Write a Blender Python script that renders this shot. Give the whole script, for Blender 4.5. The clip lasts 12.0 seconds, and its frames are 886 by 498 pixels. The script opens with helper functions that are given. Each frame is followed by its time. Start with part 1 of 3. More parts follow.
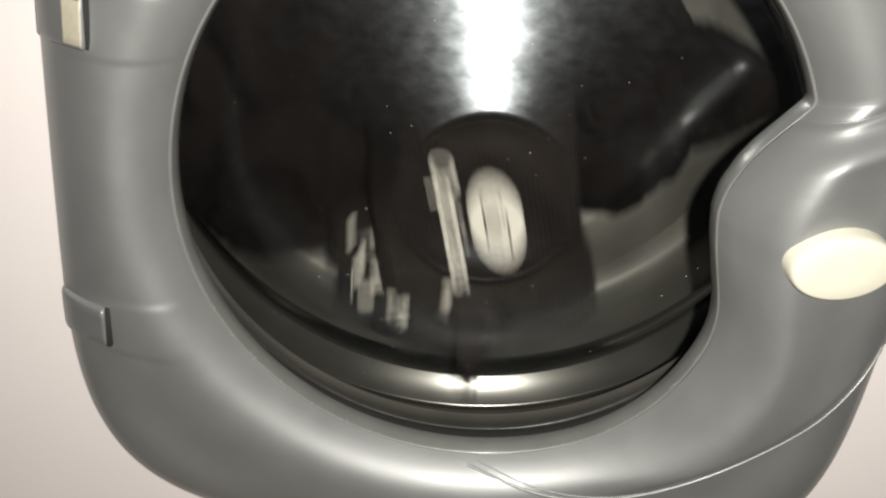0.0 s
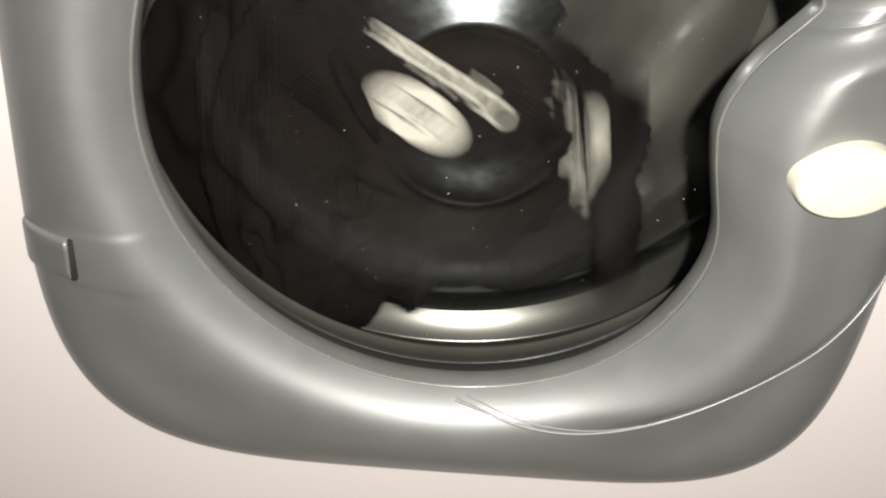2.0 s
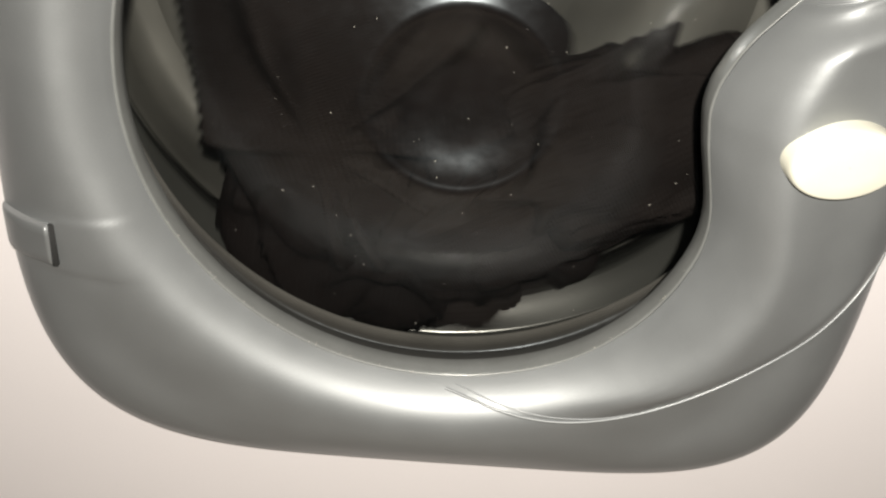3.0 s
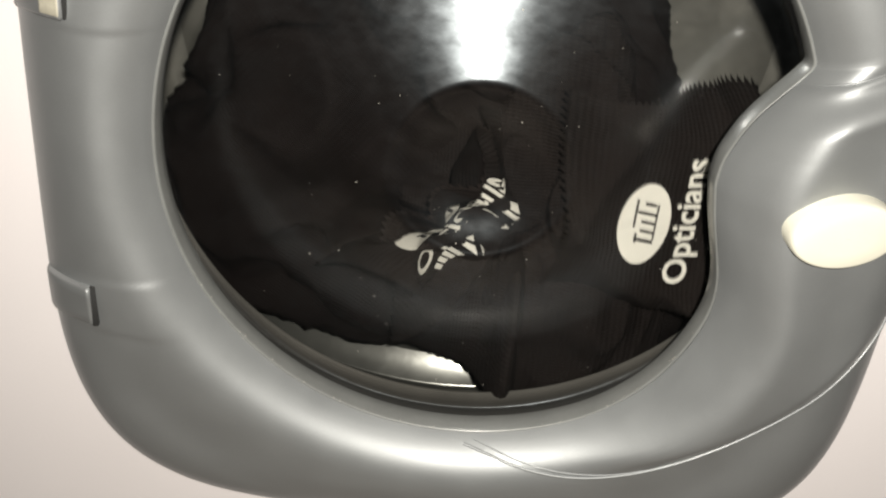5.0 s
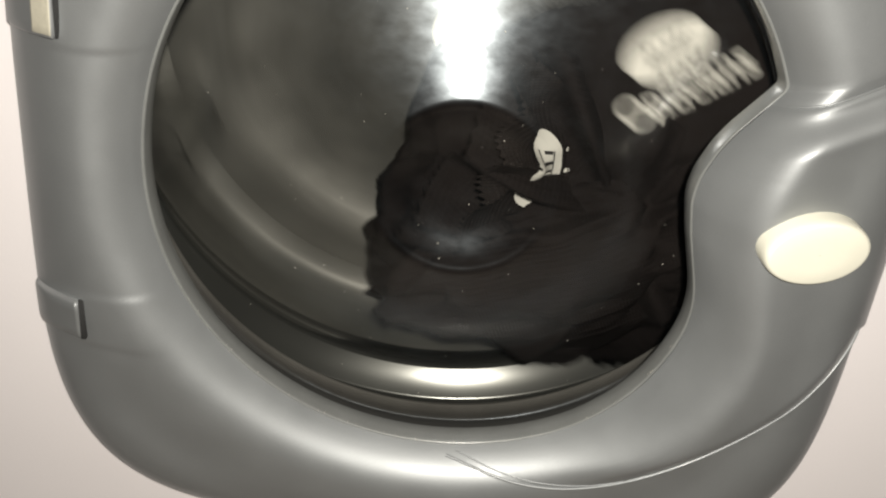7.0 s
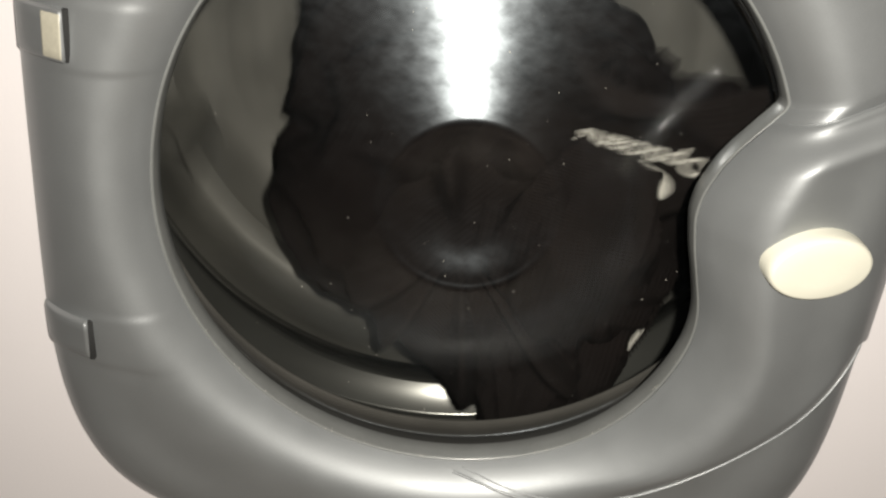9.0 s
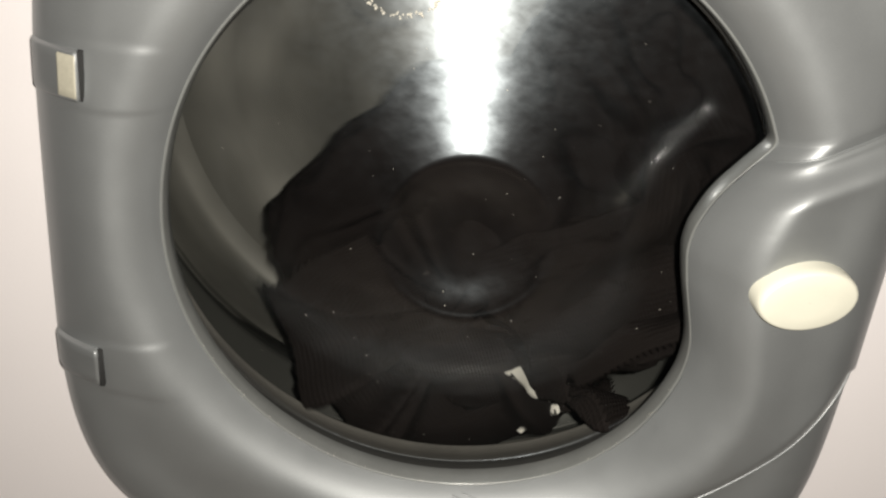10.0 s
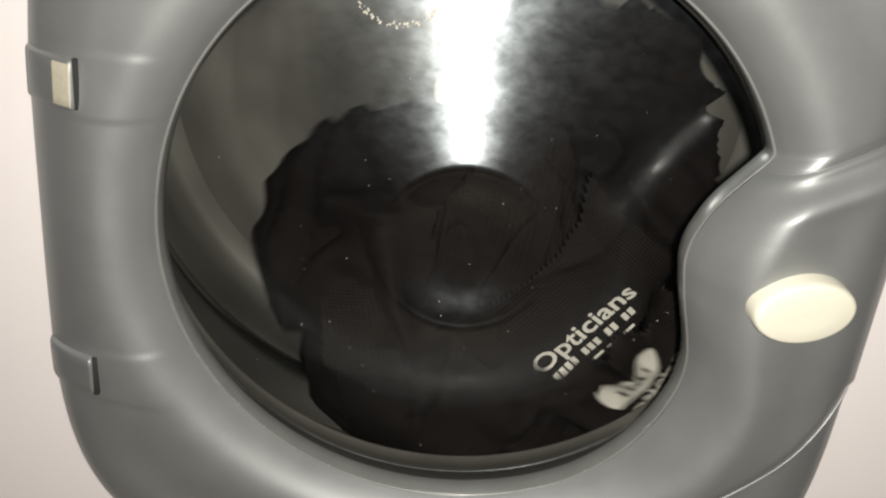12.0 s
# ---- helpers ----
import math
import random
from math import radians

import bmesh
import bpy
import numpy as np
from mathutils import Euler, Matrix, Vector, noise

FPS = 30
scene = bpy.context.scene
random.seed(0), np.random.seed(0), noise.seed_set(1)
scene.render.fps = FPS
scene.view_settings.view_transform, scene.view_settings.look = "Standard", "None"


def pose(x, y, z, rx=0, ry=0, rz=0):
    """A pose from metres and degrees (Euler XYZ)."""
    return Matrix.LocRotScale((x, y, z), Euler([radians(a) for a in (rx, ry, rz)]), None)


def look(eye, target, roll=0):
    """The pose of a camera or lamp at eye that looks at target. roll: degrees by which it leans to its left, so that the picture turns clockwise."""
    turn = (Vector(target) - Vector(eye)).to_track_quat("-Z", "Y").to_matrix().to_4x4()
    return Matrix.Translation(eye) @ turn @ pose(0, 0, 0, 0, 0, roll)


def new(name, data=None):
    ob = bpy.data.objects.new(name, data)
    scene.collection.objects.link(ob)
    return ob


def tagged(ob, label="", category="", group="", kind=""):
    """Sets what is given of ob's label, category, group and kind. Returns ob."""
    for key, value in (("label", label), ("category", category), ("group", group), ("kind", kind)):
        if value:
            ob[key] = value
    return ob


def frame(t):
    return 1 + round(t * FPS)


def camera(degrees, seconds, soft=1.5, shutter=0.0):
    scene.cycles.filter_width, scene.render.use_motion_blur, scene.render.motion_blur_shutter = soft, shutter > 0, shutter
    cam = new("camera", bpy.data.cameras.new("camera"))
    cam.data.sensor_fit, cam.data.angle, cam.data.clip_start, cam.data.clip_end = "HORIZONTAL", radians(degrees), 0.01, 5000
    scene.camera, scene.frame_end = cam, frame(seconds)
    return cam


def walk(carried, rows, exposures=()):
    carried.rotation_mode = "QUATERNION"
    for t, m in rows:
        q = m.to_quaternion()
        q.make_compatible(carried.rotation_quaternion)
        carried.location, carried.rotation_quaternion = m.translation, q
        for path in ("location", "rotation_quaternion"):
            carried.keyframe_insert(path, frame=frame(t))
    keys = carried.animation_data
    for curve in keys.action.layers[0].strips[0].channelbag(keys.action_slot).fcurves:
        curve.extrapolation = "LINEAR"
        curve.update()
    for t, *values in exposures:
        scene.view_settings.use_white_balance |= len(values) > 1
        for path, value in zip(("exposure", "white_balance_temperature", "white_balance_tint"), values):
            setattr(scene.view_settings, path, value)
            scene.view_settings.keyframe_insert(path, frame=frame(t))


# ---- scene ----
cam = camera(47.0, 12.0, soft=2.2, shutter=0.9)
ZC = 0.45                       # height of the door's axis over the floor
PATH = [
    (0, (-0.0318, -0.4440, 0.6523), (-0.0196, -0.0029, 0.4172), 6.18),
    (0.5, (-0.0368, -0.4454, 0.6510), (-0.0230, -0.0038, 0.4169), 6.59),
    (1, (-0.0316, -0.4341, 0.6440), (-0.0181, 0.0026, 0.4009), 6.02),
    (1.5, (-0.0290, -0.4277, 0.6295), (-0.0065, 0.0064, 0.3824), 6.27),
    (2, (-0.0279, -0.4242, 0.6298), (-0.0080, 0.0040, 0.3724), 5.89),
    (2.5, (-0.0235, -0.4243, 0.6213), (-0.0025, 0.0074, 0.3698), 6.33),
    (3, (-0.0238, -0.4213, 0.6194), (-0.0016, 0.0072, 0.3627), 5.94),
    (3.2, (-0.0257, -0.4294, 0.6300), (-0.0120, 0.0011, 0.3760), 6.03),
    (4.8, (-0.0199, -0.4390, 0.6376), (-0.0150, 0.0015, 0.4012), 5.43),
    (5, (-0.0233, -0.4376, 0.6407), (-0.0143, 0.0011, 0.4009), 5.32),
    (5.5, (-0.0283, -0.4416, 0.6419), (-0.0157, -0.0005, 0.4067), 5.46),
    (5.9, (-0.0305, -0.4644, 0.6455), (-0.0467, -0.0166, 0.4236), 4.64),
    (6, (-0.0355, -0.4656, 0.6468), (-0.0491, -0.0175, 0.4254), 4.96),
    (6.1, (-0.0333, -0.4578, 0.6471), (-0.0345, -0.0121, 0.4205), 4.99),
    (6.5, (-0.0207, -0.4425, 0.6462), (-0.0084, -0.0007, 0.4123), 5.20),
    (7, (-0.0253, -0.4463, 0.6468), (-0.0071, -0.0046, 0.4132), 6.05),
    (7.2, (-0.0264, -0.4417, 0.6420), (-0.0072, 0.0011, 0.4108), 5.55),
    (8.8, (-0.0329, -0.4489, 0.6530), (-0.0093, -0.0052, 0.4237), 5.82),
    (9, (-0.0310, -0.4492, 0.6504), (-0.0110, -0.0045, 0.4228), 5.70),
    (9.5, (-0.0368, -0.4623, 0.6652), (-0.0169, -0.0131, 0.4465), 5.87),
    (10, (-0.0309, -0.4607, 0.6628), (-0.0127, -0.0117, 0.4436), 5.71),
    (10.5, (-0.0262, -0.4483, 0.6572), (-0.0013, -0.0036, 0.4300), 5.45),
    (11, (-0.0295, -0.4594, 0.6673), (-0.0060, -0.0097, 0.4500), 5.99),
    (11.5, (-0.0331, -0.4590, 0.6624), (-0.0114, -0.0100, 0.4435), 5.89),
    (12, (-0.0266, -0.4576, 0.6644), (-0.0110, -0.0075, 0.4473), 5.86),
]
walk(cam, [(t, look(eye, target, roll)) for t, eye, target, roll in PATH],
     exposures=[(0.0, 0.12), (0.5, 0.1), (1.0, 0.2), (1.5, 0.3), (2.0, 0.38), (3.2, 0.38), (4.8, 0.26), (5.5, 0.25), (6.5, 0.1), (9.0, 0.06), (9.5, 0.0), (12.0, 0.0)])

# ---- light: the phone's torch beside the lens, a dim room behind it ----
world = bpy.data.worlds.new("dim_room")
scene.world = world
world.use_nodes = True
world.node_tree.nodes["Background"].inputs[0].default_value = (1.0, 0.93, 0.85, 1)
world.node_tree.nodes["Background"].inputs[1].default_value = 0.02
torch = new("torch", bpy.data.lights.new("torch", "AREA"))
torch.data.shape, torch.data.size, torch.data.energy, torch.data.color = "DISK", 0.012, 4.8, (1.0, 0.95, 0.855)
torch.matrix_world = look((-0.010, -0.472, ZC + 0.232), (0.05, 0, ZC - 0.02))


# ---- materials ----
def material(name, colour, rough=0.5, metal=0.0, spots=0.0, spot_scale=30.0, grain=0.0, grain_scale=600.0, bump=0.0, bump_scale=300.0, coat=0.0, sheen=0.0, specular=0.5):
    """A principled material whose colour and gloss vary at two scales, with fine relief."""
    m = bpy.data.materials.new(name)
    m.use_nodes = True
    n, l = m.node_tree.nodes, m.node_tree.links
    b = n["Principled BSDF"]
    b.inputs["Roughness"].default_value, b.inputs["Metallic"].default_value = rough, metal
    b.inputs["Coat Weight"].default_value, b.inputs["Sheen Weight"].default_value = coat, sheen
    b.inputs["Specular IOR Level"].default_value, b.inputs["Coat Roughness"].default_value = specular, 0.16
    co = n.new("ShaderNodeTexCoord")
    big, fine = n.new("ShaderNodeTexNoise"), n.new("ShaderNodeTexNoise")
    big.inputs["Scale"].default_value, big.inputs["Detail"].default_value = spot_scale, 5
    fine.inputs["Scale"].default_value, fine.inputs["Detail"].default_value = grain_scale, 2
    mixed = n.new("ShaderNodeMath")
    mixed.operation = "MULTIPLY_ADD"
    mixed.inputs[1].default_value, mixed.inputs[2].default_value = 2 * spots, 1 - spots
    add = n.new("ShaderNodeMath")
    add.operation = "MULTIPLY_ADD"
    add.inputs[1].default_value = 2 * grain
    shift = n.new("ShaderNodeMath")
    shift.inputs[1].default_value = -grain
    hue = n.new("ShaderNodeHueSaturation")
    hue.inputs["Color"].default_value = (*colour, 1)
    for t in (big, fine):
        l.new(co.outputs["Object"], t.inputs["Vector"])
    l.new(big.outputs["Fac"], mixed.inputs[0])
    l.new(fine.outputs["Fac"], add.inputs[0])
    l.new(mixed.outputs[0], add.inputs[2])
    l.new(add.outputs[0], shift.inputs[0])
    l.new(shift.outputs[0], hue.inputs["Value"])
    l.new(hue.outputs[0], b.inputs["Base Color"])
    r = n.new("ShaderNodeMath")
    r.operation = "MULTIPLY_ADD"
    r.inputs[1].default_value, r.inputs[2].default_value = 0.3 * rough, 0.85 * rough
    l.new(big.outputs["Fac"], r.inputs[0])
    l.new(r.outputs[0], b.inputs["Roughness"])
    if bump:
        relief = n.new("ShaderNodeTexNoise")
        relief.inputs["Scale"].default_value, relief.inputs["Detail"].default_value = bump_scale, 3
        bp = n.new("ShaderNodeBump")
        bp.inputs["Strength"].default_value, bp.inputs["Distance"].default_value = bump, 0.001
        l.new(co.outputs["Object"], relief.inputs["Vector"])
        l.new(relief.outputs["Fac"], bp.inputs["Height"])
        l.new(bp.outputs[0], b.inputs["Normal"])
    return m


def fabric(name, colour, rib=2600.0, strength=0.5, spots=0.35):
    """Knitted microfibre: fine ribs in two directions, soft sheen."""
    m = material(name, colour, 0.85, spots=spots, spot_scale=25, grain=0.3, grain_scale=900, sheen=0.0, specular=0.12)
    n, l = m.node_tree.nodes, m.node_tree.links
    co = n.new("ShaderNodeTexCoord")
    wave = n.new("ShaderNodeTexWave")
    wave.inputs["Scale"].default_value, wave.inputs["Distortion"].default_value, wave.inputs["Detail"].default_value = rib / 14, 0.8, 1
    cross = n.new("ShaderNodeTexWave")
    cross.bands_direction = "Z"
    cross.inputs["Scale"].default_value, cross.inputs["Distortion"].default_value = rib / 24, 2.0
    both = n.new("ShaderNodeMath")
    bp = n.new("ShaderNodeBump")
    bp.inputs["Strength"].default_value, bp.inputs["Distance"].default_value = strength, 0.0007
    for w in (wave, cross):
        l.new(co.outputs["Object"], w.inputs["Vector"])
    l.new(wave.outputs["Fac"], both.inputs[0])
    l.new(cross.outputs["Fac"], both.inputs[1])
    l.new(both.outputs[0], bp.inputs["Height"])
    l.new(bp.outputs[0], n["Principled BSDF"].inputs["Normal"])
    return m


def clear_cover():
    """Clear plastic: see-through, glossy by Fresnel, with a wiped film of smears and fine scratches."""
    m = bpy.data.materials.new("clear_plastic")
    m.use_nodes = True
    n, l = m.node_tree.nodes, m.node_tree.links
    n.clear()
    out, clear, sharp, film = n.new("ShaderNodeOutputMaterial"), n.new("ShaderNodeBsdfTransparent"), n.new("ShaderNodeBsdfGlossy"), n.new("ShaderNodeBsdfGlossy")
    clear.inputs[0].default_value, film.inputs[0].default_value = (0.84, 0.83, 0.81, 1), (0.84, 0.93, 1.0, 1)
    sharp.inputs["Roughness"].default_value, film.inputs["Roughness"].default_value = 0.09, 0.28
    fres = n.new("ShaderNodeFresnel")
    fres.inputs[0].default_value = 1.47
    co, smear, wipe, ramp = n.new("ShaderNodeTexCoord"), n.new("ShaderNodeTexNoise"), n.new("ShaderNodeTexNoise"), n.new("ShaderNodeMapRange")
    stretch = n.new("ShaderNodeMapping")
    stretch.inputs["Scale"].default_value, stretch.inputs["Rotation"].default_value = (0.7, 1, 1.2), (0, 0.7, 0)
    smear.inputs["Scale"].default_value, smear.inputs["Detail"].default_value, smear.inputs["Distortion"].default_value = 30, 6, 1.2
    wipe.inputs["Scale"].default_value, wipe.inputs["Detail"].default_value = 170, 8
    l.new(co.outputs["Object"], smear.inputs["Vector"])
    l.new(co.outputs["Object"], stretch.inputs["Vector"])
    l.new(stretch.outputs[0], wipe.inputs["Vector"])
    prod = n.new("ShaderNodeMath")
    prod.operation = "MULTIPLY"
    l.new(smear.outputs["Fac"], prod.inputs[0])
    l.new(wipe.outputs["Fac"], prod.inputs[1])
    ramp.inputs["From Min"].default_value, ramp.inputs["From Max"].default_value = 0.08, 0.50
    ramp.inputs["To Min"].default_value, ramp.inputs["To Max"].default_value = 0.018, 0.088
    l.new(prod.outputs[0], ramp.inputs["Value"])
    bp = n.new("ShaderNodeBump")
    bp.inputs["Strength"].default_value, bp.inputs["Distance"].default_value = 0.004, 0.001
    l.new(prod.outputs[0], bp.inputs["Height"])
    l.new(bp.outputs[0], sharp.inputs["Normal"])
    a, b = n.new("ShaderNodeMixShader"), n.new("ShaderNodeMixShader")
    l.new(fres.outputs[0], a.inputs[0])
    l.new(clear.outputs[0], a.inputs[1])
    l.new(sharp.outputs[0], a.inputs[2])
    l.new(ramp.outputs[0], b.inputs[0])
    l.new(a.outputs[0], b.inputs[1])
    l.new(film.outputs[0], b.inputs[2])
    l.new(b.outputs[0], out.inputs[0])
    return m


ENAMEL = material("white_enamel", (0.79, 0.745, 0.75), 0.35, spots=0.03, spot_scale=12, grain=0.015, bump=0.05, bump_scale=500)
GREY = material("silver_grey_plastic", (0.308, 0.319, 0.326), 0.50, 0.58, coat=0.24, spots=0.07, spot_scale=35, grain=0.05, grain_scale=1500, bump=0.03, bump_scale=900)
SLOT_SHADE = material("slot_shade", (0.02, 0.02, 0.02), 0.9, spots=0.2)
LIP = material("glossy_grey_lip", (0.20, 0.205, 0.20), 0.38, 0.1, spots=0.15, spot_scale=60, grain=0.08, coat=0.6, bump=0.08, bump_scale=200)
GREY_DARK = material("grey_plastic_edge", (0.12, 0.12, 0.115), 0.3, spots=0.1, grain=0.05, bump=0.05)
PALE_FACE = material("pale_hinge_face", (0.5, 0.47, 0.38), 0.45, spots=0.15, spot_scale=150, grain=0.1)
DRUM_STEEL = material("drum_steel", (0.155, 0.154, 0.139), 0.42, 0.42, spots=0.6, spot_scale=26, grain=0.10, grain_scale=150, bump=0.55, bump_scale=45)
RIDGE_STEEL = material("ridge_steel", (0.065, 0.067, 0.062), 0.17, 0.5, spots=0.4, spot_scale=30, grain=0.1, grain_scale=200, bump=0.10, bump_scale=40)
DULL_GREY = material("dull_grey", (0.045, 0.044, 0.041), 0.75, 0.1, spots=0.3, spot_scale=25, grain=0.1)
CREAM = material("cream_plastic", (0.82, 0.80, 0.68), 0.4, spots=0.04, spot_scale=60, grain=0.02)
RUBBER = material("grey_rubber", (0.105, 0.102, 0.094), 0.42, spots=0.40, spot_scale=22, grain=0.1, bump=0.1, bump_scale=200)
BLACK_KNIT = fabric("black_microfibre", (0.0112, 0.0088, 0.0080), strength=0.5)
FADED_COTTON = fabric("faded_black_cotton", (0.0100, 0.0078, 0.0072), rib=2200, strength=0.45)
BLACK_COTTON = fabric("black_cotton", (0.0068, 0.005, 0.0047), rib=2200, strength=0.2)
PRINT = material("white_print", (0.78, 0.77, 0.70), 0.7, spots=0.06, spot_scale=120, grain=0.08, grain_scale=1800)
INK = material("dark_print", (0.02, 0.018, 0.017), 0.8, spots=0.2)
COVER = clear_cover()
DUST = material("pale_dust", (0.6, 0.57, 0.5), 0.9, spots=0.3)
PAINT = material("room_paint", (0.25, 0.23, 0.21), 0.8, spots=0.08, spot_scale=3, grain=0.03)
FLOOR = material("floor_lino", (0.2, 0.17, 0.14), 0.5, spots=0.2, spot_scale=5, grain=0.1)


# ---- mesh helpers ----
def part(name, bm, mat, parent=None, label="", smooth=True):
    me = bpy.data.meshes.new(name)
    bmesh.ops.recalc_face_normals(bm, faces=bm.faces) if len(bm.faces) < 4000 else None
    bm.to_mesh(me)
    bm.free()
    me.materials.append(mat)
    if smooth:
        me.shade_smooth()
    ob = new(name, me)
    if parent:
        ob.parent = parent
    return tagged(ob, label)


def grid_faces(bm, rows, loop=False):
    for a, b in zip(rows, rows[1:]):
        n = len(a)
        for i in range(n if loop else n - 1):
            j = (i + 1) % n
            bm.faces.new((a[i], a[j], b[j], b[i]))


def lathe(profile, n=160, cx=0.0, cz=0.0):
    """A surface of revolution about the door's axis from (radius, depth) pairs."""
    bm = bmesh.new()
    rows = [[bm.verts.new((cx + r * math.cos(2 * math.pi * i / n), y, cz + r * math.sin(2 * math.pi * i / n))) for i in range(n)] for r, y in profile]
    grid_faces(bm, rows, True)
    return bm


def block(x0, x1, y0, y1, z0, z1, bevel=0.0, seg=2):
    bm = bmesh.new()
    bmesh.ops.create_cube(bm, size=1, matrix=Matrix.Translation(((x0 + x1) / 2, (y0 + y1) / 2, (z0 + z1) / 2)) @ Matrix.Diagonal((x1 - x0, y1 - y0, z1 - z0, 1)))
    if bevel:
        bmesh.ops.bevel(bm, geom=bm.edges[:], offset=bevel, segments=seg, affect="EDGES", profile=0.5)
    return bm


def smooth(u):
    u = min(1.0, max(0.0, u))
    return u * u * (3 - 2 * u)


# ---- room: plain shell round the machine ----
def room():
    t = 0.1
    tagged(part("floor", block(-1.6, 1.6, -2.4, 0.9, -t, 0), FLOOR, smooth=False), "brown lino floor under the washing machine", "floor", kind="structure")
    tagged(part("ceiling", block(-1.6, 1.6, -2.4, 0.9, 2.4, 2.4 + t), PAINT, smooth=False), "plain painted ceiling of the dim room", "ceiling", kind="structure")
    for name, box in (("wall_north", (-1.6, 1.6, 0.9, 0.9 + t, 0, 2.4)), ("wall_south", (-1.6, 1.6, -2.4 - t, -2.4, 0, 2.4)),
                      ("wall_west", (-1.6 - t, -1.6, -2.4, 0.9, 0, 2.4)), ("wall_east", (1.6, 1.6 + t, -2.4, 0.9, 0, 2.4))):
        tagged(part(name, block(*box), PAINT, smooth=False), "plain painted wall of the dim room", "wall", kind="structure")


room()

# ---- washing machine body ----
machine = tagged(new("washing_machine"), "white enamelled front-loading washing machine with a closed door", "washing machine")
machine.location = (0, 0, ZC)


def front_panel():
    """The enamelled front, with a round opening behind the door."""
    bm = bmesh.new()
    n, w, lo, hi = 128, 0.2975, 0.445 - 0.03, 0.395
    rows = []
    for y, s in ((0.03, 0), (0.0, 0), (0.0, 0.25), (0.0, 0.6), (0.0, 1), (0.02, 1)):
        row = []
        for i in range(n):
            a = 2 * math.pi * i / n
            c, q = math.cos(a), math.sin(a)
            far = min(w / max(abs(c), 1e-6), (hi if q > 0 else lo) / max(abs(q), 1e-6))
            r = 0.168 + (far - 0.168) * s
            row.append(bm.verts.new((r * c, y, r * q)))
        rows.append(row)
    grid_faces(bm, rows, True)
    return bm


part("front_panel", front_panel(), ENAMEL, machine, smooth=False)
part("side_panel", block(-0.3, -0.298, 0.002, 0.58, -0.42, 0.37, 0.0008, 1), ENAMEL, machine)
part("side_panel", block(0.298, 0.3, 0.002, 0.58, -0.42, 0.37, 0.0008, 1), ENAMEL, machine)
part("back_panel", block(-0.297, 0.297, 0.58, 0.585, -0.42, 0.37), ENAMEL, machine)
part("worktop", block(-0.3, 0.3, -0.003, 0.59, 0.372, 0.4, 0.004), ENAMEL, machine)
part("plinth", block(-0.296, 0.296, 0.022, 0.57, -0.449, -0.418, 0.003), GREY_DARK, machine)

# ---- the door ----
R_IN = 0.150
BULGE_ANGLE = (-62, -48, -35, -26, -19, -12, -2, 6, 13, 17.5, 21, 24.2, 25)
BULGE_DEPTH = (0.0, 0.004, 0.011, 0.017, 0.026, 0.0355, 0.0425, 0.0435, 0.037, 0.0285, 0.0155, 0.001, 0.0)
SEAM_ANGLE = (-92, -86, -81, -76, -67, -58, -49, -40, -32, -23, -14)
SEAM_RADIUS = (0.151, 0.1540, 0.1585, 0.1640, 0.1735, 0.1815, 0.1890, 0.1970, 0.2040, 0.2100, 0.2160)
SEAM_TOP = 22.4


def bulge(deg):
    """How far the handle reaches in over the window, rounded between the plan's angles."""
    w = max(0.3, min(5.0, 0.45 * (23 - deg)))
    return sum(np.interp(deg + w * k / 4, BULGE_ANGLE, BULGE_DEPTH, 0, 0) for k in range(-4, 5)) / 9 if deg < 22.5 else float(np.interp(deg, BULGE_ANGLE, BULGE_DEPTH, 0, 0))


def inner(deg):
    """The opening's edge; a little wider above, where the moulding is cut back."""
    return R_IN + 0.0042 * smooth(math.sin(radians(deg))) - bulge(deg)


def seam_radius(deg):
    return sum(np.interp(deg + k, SEAM_ANGLE, SEAM_RADIUS) for k in (-3, 0, 3)) / 3


def rim(deg):
    """The door's outline: a rounded square, a little squarer below the handle."""
    a = radians(deg)
    c, s = abs(math.cos(a)) / 0.2085, abs(math.sin(a)) / 0.2145
    n = 4.1 + 0.9 * smooth((math.cos(a) + 0.5) / 1.2)
    return (c ** n + s ** n) ** (-1 / n)


def on_handle(deg, r):
    """Metres inside the handle's seams; negative outside."""
    if not -92 < deg < SEAM_TOP + 3:
        return -1.0
    side = (SEAM_TOP - deg) * 0.01745 * r
    low = seam_radius(deg) - r if deg < -14 else 1.0
    return min(side, low)


def rise(deg, r):
    """Height of the door's moulding before the machine's front."""
    edge = inner(deg)
    d, far = r - edge, rim(deg) - r
    h = 0.012 + 0.018 * (1 - (1 - min(max(d, 0) / 0.027, 1)) ** 2.6)
    h -= 0.007 * smooth((d - 0.022) / 0.045)
    m = on_handle(deg, r)
    if m > 0:
        grow = smooth((deg + 88) / 62)
        side = (SEAM_TOP - deg) * 0.01745 * r
        h += (0.0016 * smooth(m / 0.0016) + 0.0125 * smooth(m / 0.016) * smooth((side + 0.003) / 0.014) * (0.25 * smooth(d / 0.02) + 0.75 * smooth((d - 0.008) / 0.024))) * grow
    x, z = r * math.cos(radians(deg)), r * math.sin(radians(deg))
    for zh in (0.0705, -0.081):      # shallow bands that run in from the hinges
        if x < -0.1:
            h += 0.0007 * smooth((0.0165 - abs(z - zh)) / 0.003) * smooth((-0.135 - x) / 0.02)
    u = max(0.0, 1 - far / 0.040)
    return h * math.sqrt(max(0.0, 1 - u ** 2.05))


